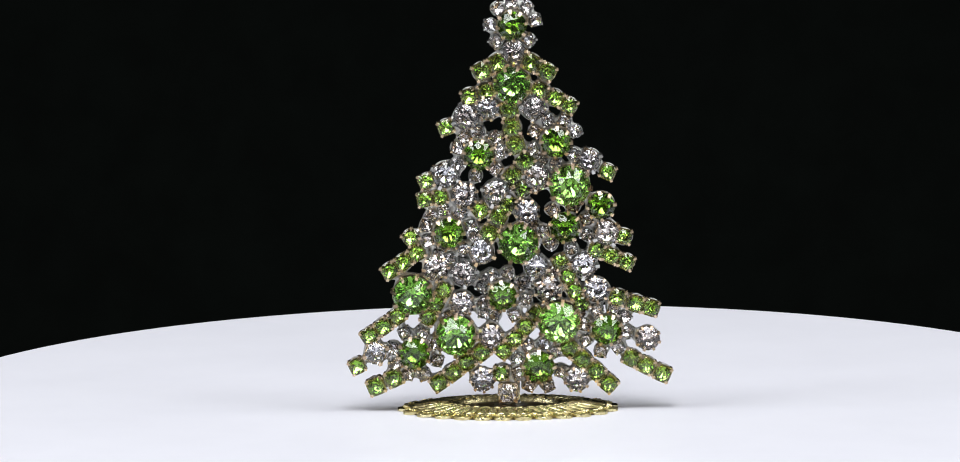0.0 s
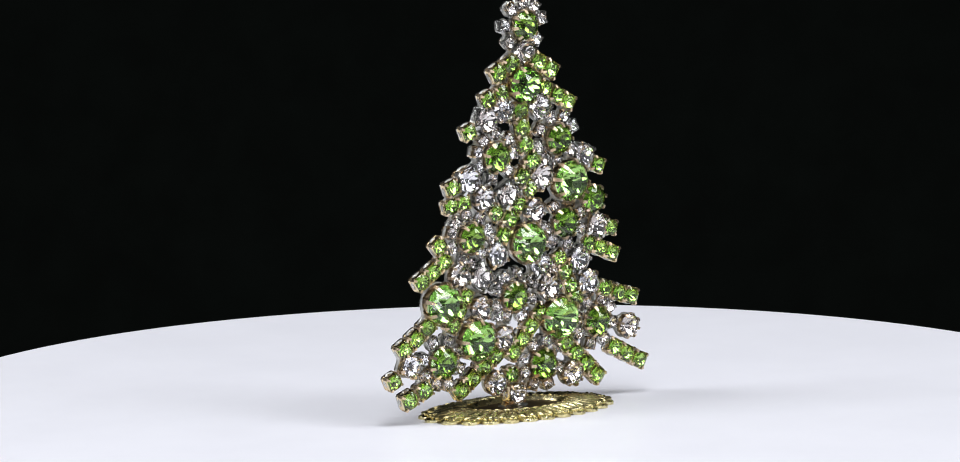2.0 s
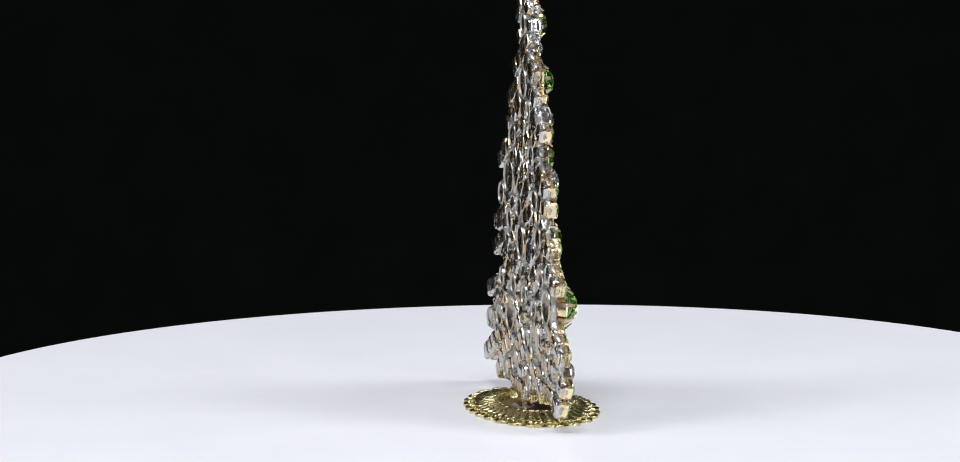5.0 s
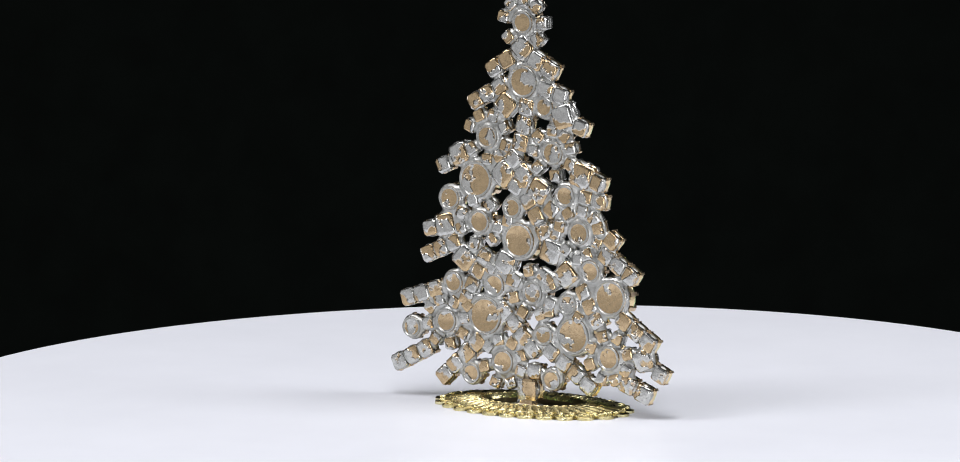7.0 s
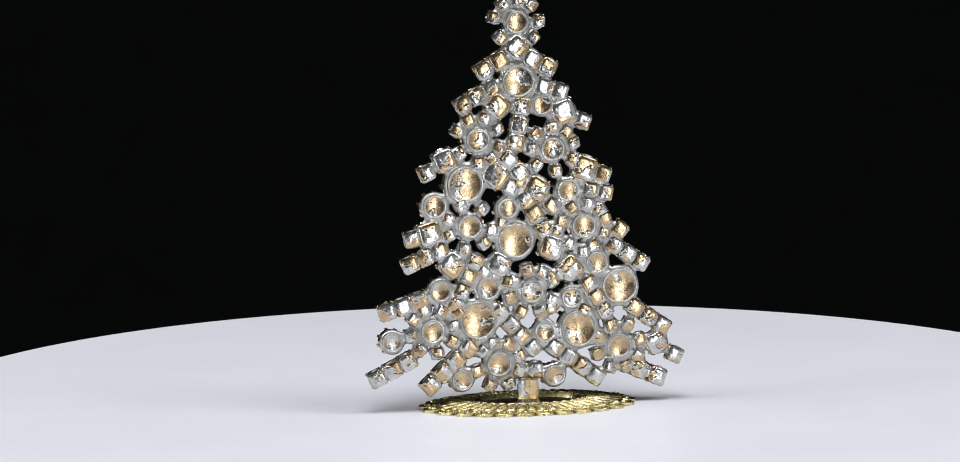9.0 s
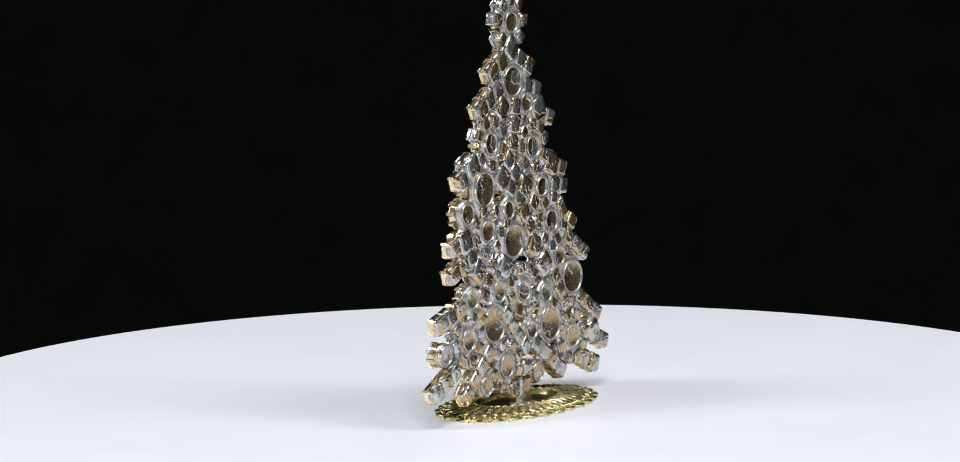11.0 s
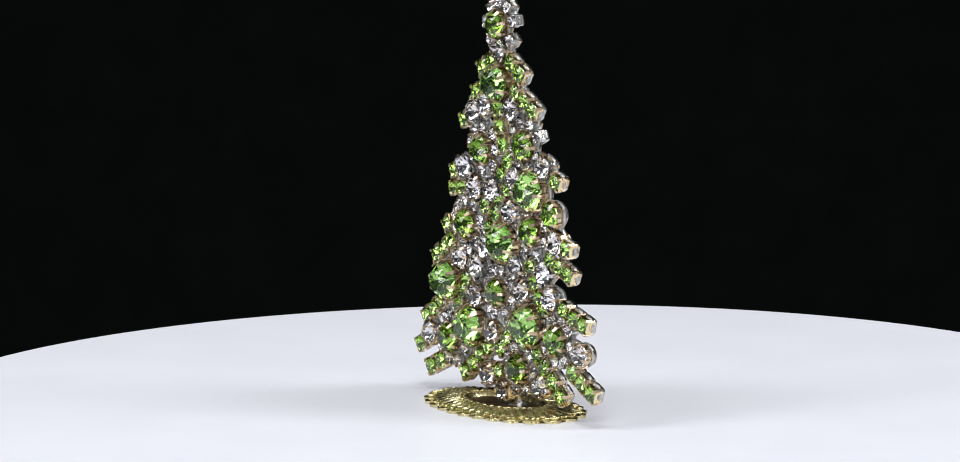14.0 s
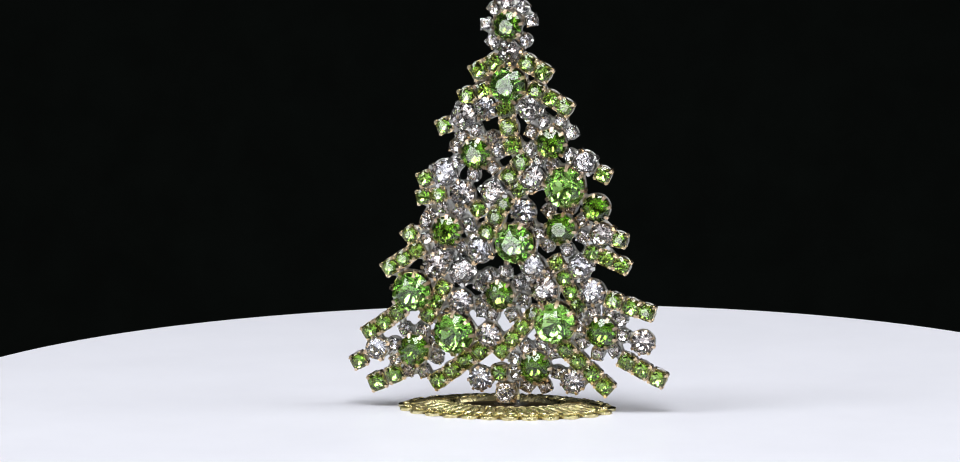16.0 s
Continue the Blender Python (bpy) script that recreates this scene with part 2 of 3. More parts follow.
def square_cup(side, height, silver=False):
    """Folded square cup with four corner claws; the back is smeared with solder."""
    key = ("square", side, height, silver)
    if key in CACHE:
        return CACHE[key]
    bm = bmesh.new()
    s = side / 2
    prof = [(s * 0.30, -0.050 * s, 1), (s * 0.58, -0.042 * s, 1), (s * 0.78, -0.015 * s, 1), (s * 0.90, 0.04 * s, 1), (s * 0.96, 0.11 * height, 1), (s, 0.24 * height, 3), (s, 0.33 * height, 3), (s * 0.945, 0.40 * height, 0), (s * 0.935, 0.66 * height, 0), (s * 1.005, 0.76 * height, 0), (s, 0.95 * height, 0), (s * 0.965, 0.95 * height, 0)]
    rings = [loop(bm, rounded_square(r, z, {1: 0.27, 3: 0.19, 0: 0.11}[k])) for r, z, k in prof]
    # round seat for the stone, then the funnel under it
    for k, z in ((0.90, 0.93), (0.50, 0.33)):
        rings.append(loop(bm, [(x * k * s / math.hypot(x, y), y * k * s / math.hypot(x, y), z * height) for x, y, _ in rounded_square(s, 0, 0.35)]))
    prof += [(0, 0, 0), (0, 0, 0)]
    bm.faces.new(rings[0]).material_index = 1
    for a, b, p in zip(rings, rings[1:], prof[1:]):
        ring_faces(bm, a, b, p[2])
    bm.faces.new(rings[-1])
    sides = [f for f in bm.faces if len(f.verts) == 4 and f.calc_area() > 0.10 * side * height and abs(f.calc_center_median().z - 0.53 * height) < 0.03 * height]
    bmesh.ops.inset_individual(bm, faces=sides, thickness=0.065 * height, depth=-0.40 * height)
    for k in range(4):
        prong_into(bm, math.pi / 4 + k * math.pi / 2, s * 1.22, height * 0.55, height * 1.02, side * 0.145, side * 0.05, side * 0.16, side * 0.085, None, 2)
    finish(bm)
    CACHE[key] = mesh_of("setting", bm, [TINNED if silver else BRASS, SOLDERED, TINNED if silver else ROSE_CLAW, TINNED], True)
    return CACHE[key]


def round_cup(r, back_r, height, silver=False):
    """Round cup that widens from its flat back to the girdle."""
    key = ("round", r, height, silver)
    if key in CACHE:
        return CACHE[key]
    bm = bmesh.new()
    n = 32
    rim = 0.34 * MM
    prof = [(back_r - 2 * rim, 0.30 * MM, 1), (back_r - 1.6 * rim, 0.26 * MM, 2), (back_r - 1.1 * rim, 0.0, 2), (back_r - 0.4 * rim, 0.0, 2), (back_r, 0.2 * MM, 2),
            (back_r * 1.0, 0.42 * height, 1), (r * 0.94, 0.72 * height, 0), (r * 1.0, 0.95 * height, 0), (r * 0.96, 0.95 * height, 0), (r * 0.35, 0.20 * height, 0)]
    rings = [loop(bm, circle(q, z, n)) for q, z, _ in prof]
    bm.faces.new(rings[0]).material_index = 1
    for a, b, p in zip(rings, rings[1:], prof[1:]):
        ring_faces(bm, a, b, p[2])
    bm.faces.new(rings[-1])
    finish(bm)
    CACHE[key] = mesh_of("setting", bm, [TINNED if silver else BRASS, SOLDERED_DISC, SOLDER], True)
    return CACHE[key]


def claw(r, w, rise):
    key = ("claw", r, w, rise)
    if key in CACHE:
        return CACHE[key]
    bm = bmesh.new()
    prong_into(bm, 0, r * 1.04, -0.45 * r, 0.06 * r, w, 0.07 * r, 0.21 * r, rise, 0.97 * r)
    finish(bm)
    CACHE[key] = mesh_of("prong", bm, [ROSE_CLAW], True)
    return CACHE[key]


def place(u, z, spin=0.0, tilt=2.0, d=0.0):
    """The pose of a setting on the panel: its local z axis points out of the front."""
    m = Matrix.Translation((u * MM, (PANEL - LEAN * z - d) * MM, z * MM)) @ pose(0, 0, 0, 90 + 1.01, 0, 0)
    return m @ pose(0, 0, 0, rnd.uniform(-tilt, tilt), rnd.uniform(-tilt, tilt), spin)


def chain_link(u, z, spin, side=4.0, tilt=3.5):
    s = part("setting", square_cup(side * MM, 3.1 * MM), tree, place(u, z, spin, tilt), "square brass cup with four claws")
    part("gem", gem_mesh(side * 0.50 * MM, 0.80 * MM, 1.4 * MM, (PERIDOT, PERIDOT_FOIL), "peridot", 0.16), s, pose(0, 0, 3.1 * MM, 0, 0, 90 * rnd.randrange(4) + rnd.uniform(-5, 5)), "faceted peridot-green rhinestone")
    SPOTS.append((u, z, side * 0.52))


def chain(u0, z0, u1, z1, n, spin=None):
    """A row of n square-set green stones."""
    a = math.degrees(math.atan2(z1 - z0, u1 - u0)) if spin is None else spin
    pitch = math.hypot(u1 - u0, z1 - z0) / (n - 1) if n > 1 else 4.0
    side = round(min(max(pitch * 0.985, 3.8), 4.4), 1)
    for i in range(n):
        k = i / (n - 1) if n > 1 else 0
        chain_link(u0 + (u1 - u0) * k, z0 + (z1 - z0) * k, a + rnd.uniform(-2, 2), side)


def small_clear(u, z, spin):
    s = part("setting", square_cup(3.0 * MM, 2.9 * MM, True), tree, place(u, z, spin, 5), "tiny square soldered cup")
    part("gem", gem_mesh(1.54 * MM, 0.65 * MM, 1.0 * MM, (CRYSTAL, CRYSTAL_FOIL), "crystal", 0.14), s, pose(0, 0, 2.9 * MM, 0, 0, 90 * rnd.randrange(4) + rnd.uniform(-6, 6)), "tiny clear rhinestone")
    SPOTS.append((u, z, 1.6))


def claws_on(s, r, height, n, w, crown):
    off = rnd.uniform(0, 360)
    for k in range(n):
        part("prong", claw(r, w, crown * 0.50), s, pose(0, 0, height, 0, 0, off + 360 / n * k + rnd.uniform(-3, 3)), "bent brass claw")


def flower(u, z, r, *petals):
    """A deep green stone ringed by tiny clear ones."""
    for a in petals:
        small_clear(u + 5.55 * math.cos(radians(a)), z + 5.55 * math.sin(radians(a)), a)
    s = part("setting", round_cup(r * MM, r * 0.80 * MM, 3.9 * MM), tree, place(u, z, 0, 2.5), "round brass cup with eight claws")
    part("gem", gem_mesh(r * MM, 1.8 * MM, 2.7 * MM, (DEEP, DEEP_FOIL), "deep"), s, pose(0, 0, 4.0 * MM, 0, 0, rnd.uniform(0, 45)), "deep green faceted rhinestone")
    claws_on(s, r * MM, 4.0 * MM, 8, 0.80 * MM, 1.8 * MM)
    SPOTS.append((u, z, r * 0.85))


def big_stone(u, z, r):
    s = part("setting", round_cup(r * MM, r * 0.90 * MM, 4.3 * MM), tree, place(u, z, 0, 2.5), "large round brass cup with eight claws")
    part("gem", gem_mesh(r * MM, 3.1 * MM, 3.4 * MM, (EMERALD, EMERALD_FOIL), "emerald"), s, pose(0, 0, 4.4 * MM, 0, 0, rnd.uniform(0, 45)), "large bright green faceted rhinestone")
    claws_on(s, r * MM, 4.4 * MM, 8, 0.90 * MM, 3.1 * MM)
    SPOTS.append((u, z, r))


def round_stone(u, z, r):
    s = part("setting", round_cup(r * MM, r * 0.86 * MM, 3.6 * MM), tree, place(u, z, 0, 2.5), "round brass cup with eight claws")
    part("gem", gem_mesh(r * MM, 1.3 * MM, 2.4 * MM, (DEEP, DEEP_FOIL), "deep"), s, pose(0, 0, 3.7 * MM, 0, 0, rnd.uniform(0, 45)), "deep green faceted rhinestone")
    claws_on(s, r * MM, 3.7 * MM, 8, 0.80 * MM, 1.3 * MM)
    SPOTS.append((u, z, r))


def clear_stone(u, z, r, spin, square):
    """A medium clear stone in a square or a round cup."""
    tinned = z > 20
    cup = square_cup(r * 1.86 * MM, 3.3 * MM, tinned) if square else round_cup(r * MM, r * 0.88 * MM, 3.5 * MM, tinned)
    s = part("setting", cup, tree, place(u, z, spin, 3.5), "brass cup with folded claws")
    part("gem", gem_mesh(r * MM, 1.3 * MM, 2.3 * MM, (CRYSTAL, CRYSTAL_FOIL), "crystal"), s, pose(0, 0, 3.6 * MM, 0, 0, rnd.uniform(0, 45)), "clear faceted rhinestone")
    if not square:
        claws_on(s, r * MM, 3.6 * MM, 8, 0.62 * MM, 1.3 * MM)
    SPOTS.append((u, z, r))


big_stone(-0.9, 80.6, 4.44)
big_stone(12.7, 55.7, 5.04)
big_stone(0.3, 41.4, 4.89)
big_stone(-25.8, 29.1, 4.89)
big_stone(-15.3, 19.0, 5.04)
big_stone(10.0, 22.1, 5.19)
flower(-0.8, 95.1, 3.56, 13, 52, 92, 132, 180, 224, 318)
flower(-9.3, 63.6, 3.70, 3, 45, 90, 128, 165, 208, 262, 318)
flower(9.4, 66.5, 3.70, 25, 65, 108, 152, 200, 235, 270, 325)
flower(-16.9, 44.4, 3.70, 15, 55, 100, 140, 165, 200, 245, 310)
flower(11.7, 45.3, 3.70, 20, 70, 128, 190, 230, 285, 340)
flower(-3.7, 28.7, 3.56, 30, 78, 120, 155, 205, 248, 300, 345)
flower(-25.4, 14.3, 3.85, 25, 72, 115, 165, 210, 250, 290, 340)
flower(21.4, 19.9, 3.70, 35, 68, 118, 168, 208, 258, 305, 350)
flower(4.9, 11.0, 3.85, 40, 78, 120, 160, 200, 245, 292, 345)
round_stone(20.4, 50.6, 3.41)
clear_stone(-0.7, 89.0, 2.96, 45, True)
clear_stone(-6.9, 74.7, 2.96, 20, False)
clear_stone(-12.2, 72.6, 3.26, 70, True)
clear_stone(4.2, 74.6, 2.96, 40, True)
clear_stone(-17.4, 58.6, 3.26, 20, True)
clear_stone(-13.0, 53.3, 3.11, 0, False)
clear_stone(-5.3, 54.0, 3.11, 30, True)
clear_stone(5.0, 57.6, 3.26, 40, True)
clear_stone(17.7, 61.8, 2.85, -25, True)
clear_stone(2.2, 49.4, 2.96, 0, False)
clear_stone(21.6, 44.0, 3.11, -15, True)
clear_stone(-20.1, 35.2, 3.11, 10, False)
clear_stone(-13.3, 33.9, 3.11, 50, True)
clear_stone(-8.9, 39.3, 3.11, 20, True)
clear_stone(4.5, 35.7, 2.96, 30, True)
clear_stone(7.3, 29.9, 3.26, 0, False)
clear_stone(16.0, 36.0, 3.11, 40, True)
clear_stone(19.3, 29.7, 3.11, 0, False)
clear_stone(-13.7, 26.7, 2.96, 15, False)
clear_stone(-6.8, 18.6, 2.96, 0, False)
clear_stone(-35.1, 14.5, 2.81, -25, True)
clear_stone(31.5, 17.6, 2.96, 0, False)
clear_stone(-9.1, 7.6, 2.96, 0, False)
clear_stone(14.1, 7.4, 2.96, 0, False)
clear_stone(-2.6, 4.5, 2.52, 0, True)
small_clear(-10.4, 43.7, 20)
small_clear(3.4, 46.0, 10)
small_clear(-8.1, 32.2, 40)
small_clear(2.4, 31.5, 15)
small_clear(-16.7, 23.7, 30)
small_clear(-8.5, 24.6, 0)
small_clear(-1.0, 56.1, 20)
small_clear(15.2, 24.3, 45)
small_clear(8.4, 34.0, 30)
small_clear(-16.6, 38.0, 0)
chain(-4.6, 85.9, -8.5, 83.8, 2)
chain(3.8, 85.8, 7.5, 83.5, 2)
chain(-7.5, 79.1, -11.4, 77.8, 2)
chain(5.9, 79.2, 12.9, 75.2, 3)
chain(-1.9, 74.4, -0.2, 65.6, 3)
chain(-17.1, 70.2, -17.1, 70.2, 1, 20)
chain(2.0, 61.4, -1.0, 58.1, 2)
chain(1.1, 54.6, 1.1, 54.6, 1, 30)
chain(22.1, 58.8, 22.1, 58.8, 1, -25)
chain(-22.0, 56.9, -22.0, 56.9, 1, 20)
chain(-22.5, 52.4, -18.7, 53.3, 2)
chain(-9.1, 49.7, -9.1, 49.7, 1, 40)
chain(-2.4, 51.5, -6.8, 44.1, 3)
chain(-26.1, 43.1, -26.1, 43.1, 1, 40)
chain(-31.3, 34.8, -24.5, 39.2, 3)
chain(26.1, 42.7, 26.1, 42.7, 1, -15)
chain(19.2, 39.6, 26.6, 36.4, 3)
chain(10.3, 36.6, 15.5, 26.1, 4)
chain(24.5, 27.6, 32.6, 25.0, 3)
chain(-18.2, 30.1, -22.0, 23.2, 3)
chain(-29.6, 23.6, -36.4, 18.8, 3)
chain(-39.7, 11.4, -39.7, 11.4, 1, 25)
chain(-35.1, 6.3, -30.7, 8.1, 2)
chain(-19.5, 6.9, -9.1, 14.6, 4)
chain(4.5, 23.7, -3.8, 14.8, 4)
chain(-4.2, 9.3, -4.2, 9.3, 1, 0)
chain(12.3, 15.3, 21.9, 6.5, 4)
chain(27.5, 12.5, 35.2, 8.8, 3)


def solder():
    """A web of grey solder that flows round the settings and fills the narrow gaps."""
    step, T, reach = 0.4, 0.92, 0.70
    us, zs = np.arange(-46, 46, step), np.arange(2.0, 106, step)
    U, Z = np.meshgrid(us, zs, indexing="ij")
    field = np.zeros_like(U)
    inside = np.full_like(U, 9.0)
    for u, z, r in SPOTS:
        inside = np.minimum(inside, np.hypot(U - u, Z - z) - r)
        field += np.exp(-np.maximum(np.hypot(U - u, Z - z) - r, -0.4) / reach)
    verts, faces, made = [], [], {}

    def vert(key, u, z, f, depth=0.0):
        """The back and the front vertex over one place of the panel."""
        if key not in made:
            edge = math.exp(-max(f - T, 0) * 2.2)
            lump = noise.noise(Vector((u * 0.9, z * 0.9, 3))) * 0.5 + noise.noise(Vector((u * 2.2, z * 2.2, 8))) * 0.3
            back, front = 0.22 + 0.95 * edge + 0.4 * lump, 2.90 - 1.45 * edge + 0.5 * lump
            front = min(front, max(0.65, 2.6 + 4.5 * (depth + 0.1)))
            if depth < -0.45:
                back = 0.5
            for d in (back, min(front, 3.05)):
                verts.append((u * MM, (PANEL - LEAN * z - d) * MM, z * MM))
            made[key] = len(verts) - 2
        return made[key]
    nu, nz = U.shape
    hot = field > T
    busy = np.argwhere(hot[:-1, :-1] | hot[1:, :-1] | hot[:-1, 1:] | hot[1:, 1:])
    for i, j in busy:
        ring = [(i, j), (i + 1, j), (i + 1, j + 1), (i, j + 1)]
        poly, rim = [], []
        for k in range(4):
            p, q = ring[k], ring[(k + 1) % 4]
            fp, fq = field[p], field[q]
            if fp > T:
                poly.append(vert(p, us[p[0]], zs[p[1]], fp, inside[p]))
            if (fp > T) != (fq > T):
                s = (T - fp) / (fq - fp)
                v = vert((min(p, q), max(p, q)), us[p[0]] + s * (us[q[0]] - us[p[0]]), zs[p[1]] + s * (zs[q[1]] - zs[p[1]]), T)
                poly.append(v)
                rim.append((v, fp > T))
        if len(poly) < 3:
            continue
        faces.append(poly)
        faces.append([v + 1 for v in poly[::-1]])
        outs = [v for v, leaving in rim if leaving]
        for v in outs:
            w = poly[(poly.index(v) + 1) % len(poly)]
            faces.append([v + 1, w + 1, w, v])
    me = bpy.data.meshes.new("solder")
    me.from_pydata(verts, [], faces)
    me.materials.append(SOLDER)
    me.polygons.foreach_set("use_smooth", [True] * len(me.polygons))
    part("solder", me, tree, None, "lumpy grey tin solder between the settings")


solder()


# ---- stem and oval base ----
def stem():
    bm = bmesh.new()
    rings = []
    for z, w, d in ((0.85, 3.1, 1.7), (1.3, 2.75, 1.0), (2.2, 2.5, 0.75), (6.8, 2.5, 0.7), (7.4, 2.3, 0.55)):
        rings.append(loop(bm, [(x * MM, (PANEL - 0.35 + y * d / max(w, 1e-6)) * MM, zz * MM) for x, y, zz in [(px_, py_, z) for px_, py_, _ in rounded_square(w, z, 0.3)]]))
    for a, b in zip(rings, rings[1:]):
        ring_faces(bm, a, b)
    bm.faces.new(rings[0])
    bm.faces.new(rings[-1])
    finish(bm)
    part("stem", mesh_of("stem", bm, [SOLDERED_DISC]), tree, pose(-2.3 * MM, 0, 0), "short soldered brass stem")


stem()


def oval_base():
    """Stamped oval plate: a sunk middle, a beaded ring and a wreath of slanting leaves."""
    A, B = 27.2, 15.9
    ia, ib = 14.4, 8.3
    n = 96

    def oval(a, b, z):
        return [(a * MM * math.cos(2 * math.pi * i / n), b * MM * math.sin(2 * math.pi * i / n), z * MM) for i in range(n)]
    bm = bmesh.new()
    rings = [loop(bm, oval(*q)) for q in ((ia - 1.6, ib - 1.5, 0.70), (ia - 0.7, ib - 0.7, 1.75), (ia, ib, 2.05), (ia + 0.8, ib + 0.7, 1.75),
                                        (ia + 5.0, ib + 3.2, 0.7), (A - 1.2, B - 1.1, 0.35), (A - 1.4, B - 1.3, 0.1))]
    bm.faces.new(rings[0])
    for k, (a, b) in enumerate(zip(rings, rings[1:])):
        ring_faces(bm, a, b, int(k > 2))
    bm.faces.new(rings[-1])
    finish(bm)
    base = part("base_plate", mesh_of("base_plate", bm, [BASE_GOLD, DARK_GOLD], True), tree, pose(-2.65 * MM, -2.44 * MM, 0, 0, 0, -0.6), "oval gold filigree base with scalloped edge")
    bm = bmesh.new()
    rings = [loop(bm, oval(*q)) for q in ((ia - 1.5, ib - 1.4, 0.70), (ia - 2.2, ib - 2.1, 0.95), (ia - 5.0, ib - 4.4, 0.85), (3.0, 2.6, 1.0))]
    for a, b in zip(rings, rings[1:]):
        ring_faces(bm, a, b)
    bm.faces.new(rings[-1])
    finish(bm)
    part("dish", mesh_of("dish", bm, [DARK_DISH], True), base, None, "sunken oval middle with dark reflections put into its metal colour")
    bm = bmesh.new()
    rings = [loop(bm, [(k * x * (1 + 0.16 * noise.noise(Vector((x * 300, y * 300, 2)))), k * y, z * MM) for x, y, _ in circle(MM, 0, 32, 0, 4.4, 2.9)]) for k, z in ((1.0, 0.92), (0.93, 1.08), (0.75, 1.2), (0.45, 1.3))]
    for a, b in zip(rings, rings[1:]):
        ring_faces(bm, a, b)
    bm.faces.new(rings[0])
    bm.faces.new(rings[-1])
    finish(bm)
    part("solder_foot", mesh_of("solder_foot", bm, [SOLDER], True), base, pose(0.5 * MM, 2.0 * MM, 0), "flat grey puddle of solder round the stem")
    def leaf_mesh(length, w0, w1, h0, h1, round_from, flutes, lift, sweep):
        """A stamped leaf along x: half widths and heights at both ends, a rounded tip, flutes along it."""
        bm = bmesh.new()
        k = 11
        rows = []
        for i in range(k):
            s = 1 - (1 - i / (k - 1)) ** 1.5
            w = (w0 + (w1 - w0) * s) * math.sqrt(max(0.0, 1 - max(0.0, (s - round_from) / (1.006 - round_from)) ** 2))
            h = h0 + (h1 - h0) * s
            row = []
            for j in range(11):
                y = -1 + j / 5
                z = h + lift * (1 - y * y) * min(1.0, w) * (0.55 + 0.45 * math.sin(math.pi * min(1, s + 0.2))) + flutes * math.cos(3 * math.pi * y) * min(1.0, w) * s
                row.append(bm.verts.new((s * length * MM, (y * w + sweep * math.sin(math.pi * s)) * MM, z * MM)))
            rows.append(row)
        for a, b in zip(rows, rows[1:]):
            for i in range(10):
                bm.faces.new((a[i], a[i + 1], b[i + 1], b[i]))
        low = [[bm.verts.new((v.co.x, v.co.y, max(v.co.z - 0.60 * MM, 0.03 * MM))) for v in (r[0], r[10])] for r in rows]
        for i in range(k - 1):
            bm.faces.new((rows[i][0], rows[i + 1][0], low[i + 1][0], low[i][0]))
            bm.faces.new((rows[i][10], rows[i + 1][10], low[i + 1][1], low[i][1]))
            bm.faces.new((low[i][0], low[i + 1][0], low[i + 1][1], low[i][1]))
        for r, q in ((rows[0], low[0]), (rows[-1], low[-1])):
            bm.faces.new((*r, q[1], q[0]))
        finish(bm)
        return mesh_of("leaf", bm, [BASE_GOLD], True)

    def wreath(name, data, m, inner, outer, length, twist, high=0.0):
        """m leaves at even steps along the rim, from the inner oval to the outer one."""
        fine = [2 * math.pi * i / 2000 for i in range(2001)]
        arc = [0.0]
        for p, q in zip(fine, fine[1:]):
            arc.append(arc[-1] + math.hypot(A * (math.cos(q) - math.cos(p)), B * (math.sin(q) - math.sin(p))))
        j = 0
        for i in range(m):
            want = arc[-1] * (i + 0.5) / m
            while arc[j] < want:
                j += 1
            a = fine[j]
            x0, y0 = inner[0] * math.cos(a), inner[1] * math.sin(a)
            x1, y1 = outer[0] * math.cos(a + twist), outer[1] * math.sin(a + twist)
            q = pose(x0 * MM, y0 * MM, high * MM, 0, 0, math.degrees(math.atan2(y1 - y0, x1 - x0)))
            grow = 1.0 if high else math.hypot(x1 - x0, y1 - y0) / length
            part(name, data, base, q @ Matrix.Diagonal((grow, 1.0, 1.0, 1)))

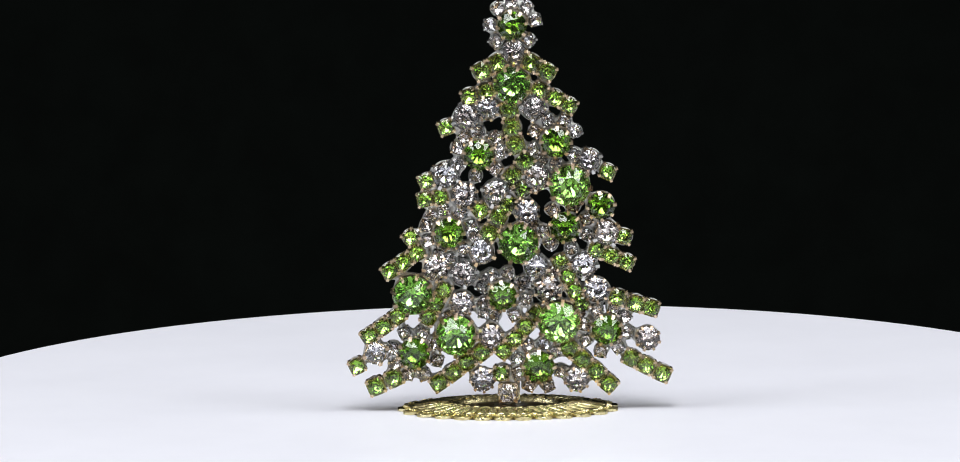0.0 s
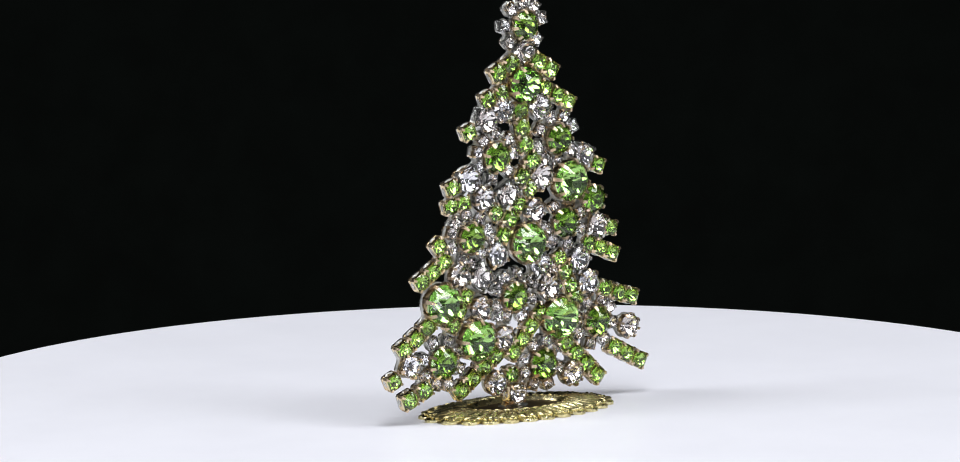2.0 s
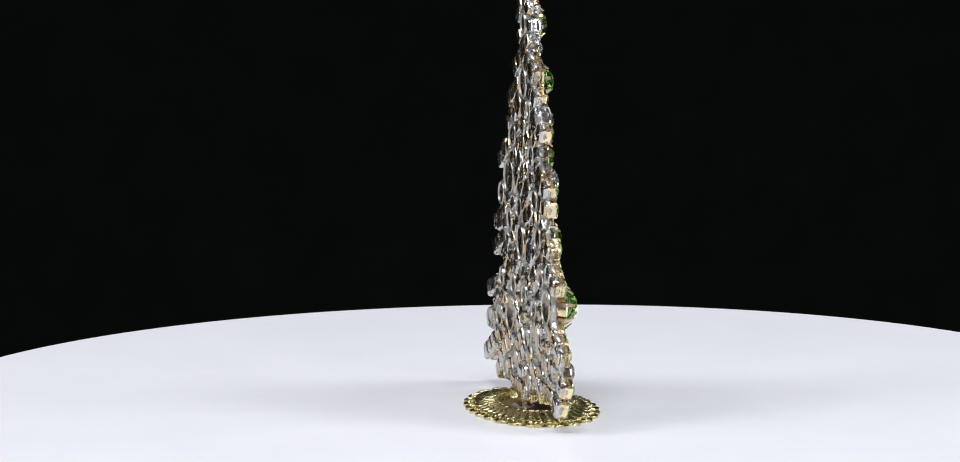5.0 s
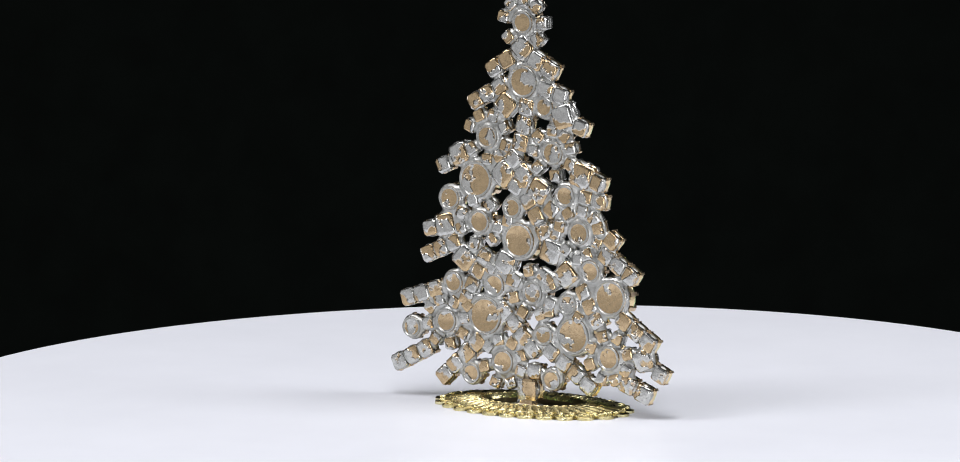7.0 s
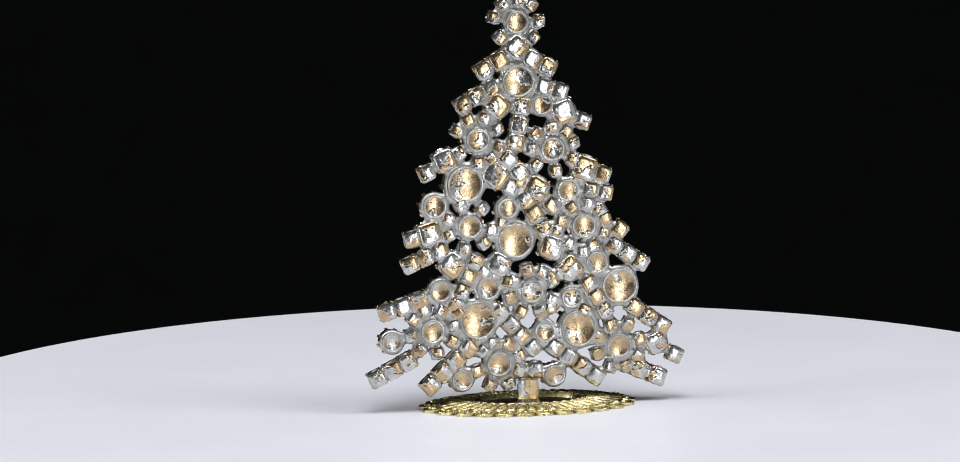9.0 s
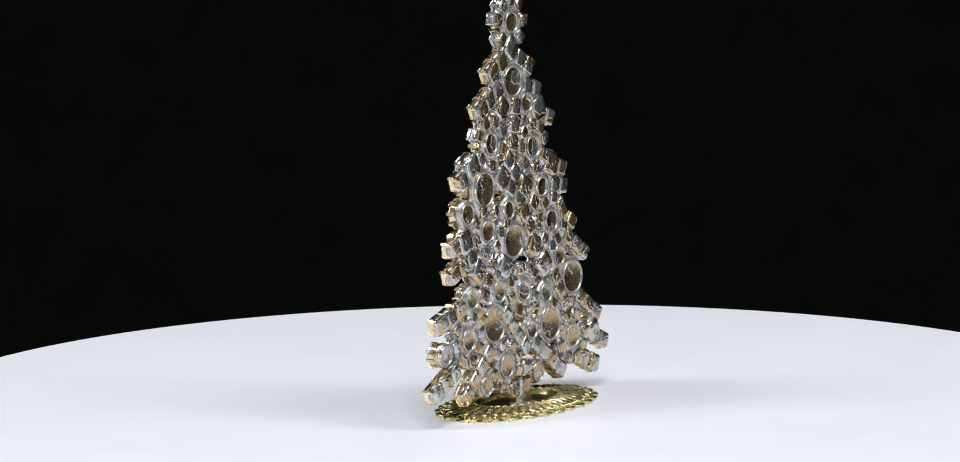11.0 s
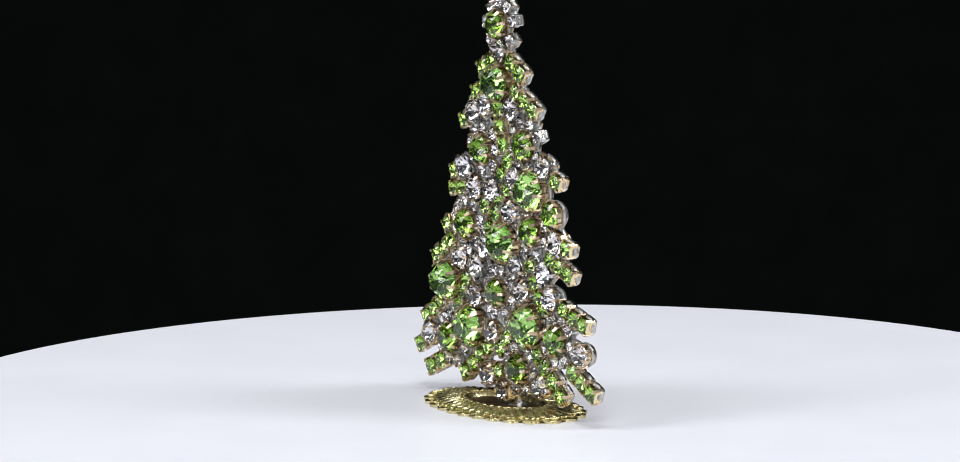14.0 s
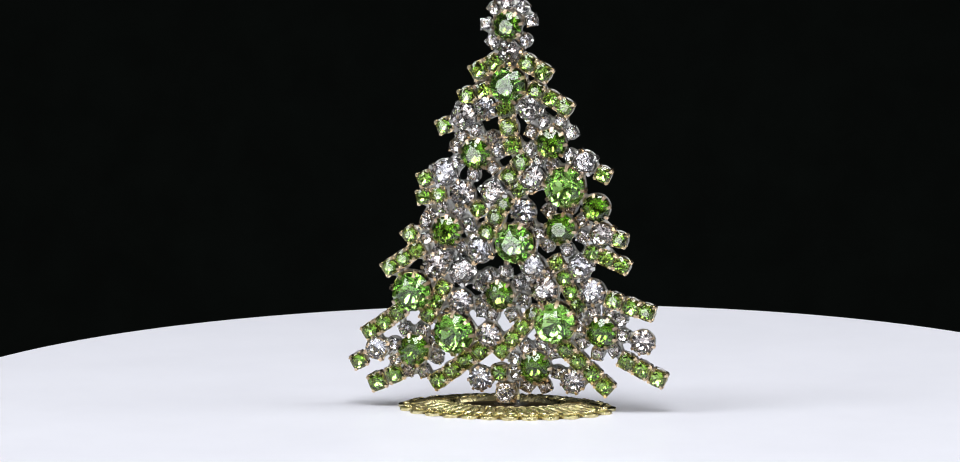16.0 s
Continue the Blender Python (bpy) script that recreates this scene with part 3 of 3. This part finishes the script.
    def fan_mesh():
        """Three slanting ridges stamped on a lobe of the rim."""
        bm = bmesh.new()
        for x, y, turn, long in ((0.0, -1.35, 44, 0.85), (0.3, 0.0, 34, 1.05), (0.0, 1.35, 24, 0.85)):
            bmesh.ops.create_icosphere(bm, subdivisions=2, radius=1.0, matrix=pose(x * MM, y * MM, 0, 0, 0, turn) @ Matrix.Diagonal((long * MM, 0.40 * MM, 0.26 * MM, 1)))
        return mesh_of("ridges", bm, [BASE_GOLD], True)

    wreath("scallop", leaf_mesh(6.0, 2.35, 2.62, 1.05, 0.62, 0.42, 0.03, 0.45, 0.0), 25, (A - 6.0, B - 4.8), (A, B), 6.0, 0.0)
    wreath("ridges", fan_mesh(), 25, (A - 2.4, B - 2.1), (A - 1.4, B - 1.2), 1.0, 0.0, 1.12)
    wreath("leaf", leaf_mesh(6.2, 0.58, 1.36, 1.82, 1.20, 0.66, 0.0, 0.70, 0.25), 42, (ia + 0.5, ib + 0.4), (A - 3.4, B - 2.7), 6.2, 0.05)
    # beads round the middle
    bm = bmesh.new()
    bmesh.ops.create_icosphere(bm, subdivisions=2, radius=0.42 * MM, matrix=Matrix.Diagonal((0.9, 2.2, 0.5, 1)))
    bead = mesh_of("bead", bm, [BASE_GOLD], True)
    for i in range(32):
        a = 2 * math.pi * i / 32
        part("bead", bead, base, pose((ia - 0.2) * MM * math.cos(a), (ib - 0.2) * MM * math.sin(a), 2.0 * MM, 0, 0, math.degrees(math.atan2(math.sin(a) / ib, math.cos(a) / ia))))


oval_base()


def motions():
    # at rest at first, then the motor takes up at once
    rows = [(0, 0.2), (0.2, 0.3), (0.35, 0.8), (0.5, 2.9), (0.6, 4.9), (0.75, 8.3), (1, 14.2), (1.5, 25.4), (2, 36.7), (2.5, 47.9)]
    rows += [(t, 70.3 + SPIN * (t - 3.5)) for t in range(3, 17)]
    walk(tree, [(t, pose(0, 0, 0, 0, 0, a)) for t, a in rows])
    walk(table, [(t, pose(-0.3 * MM, 2.5 * MM, 0, 0, 0, a)) for t, a in rows])


motions()
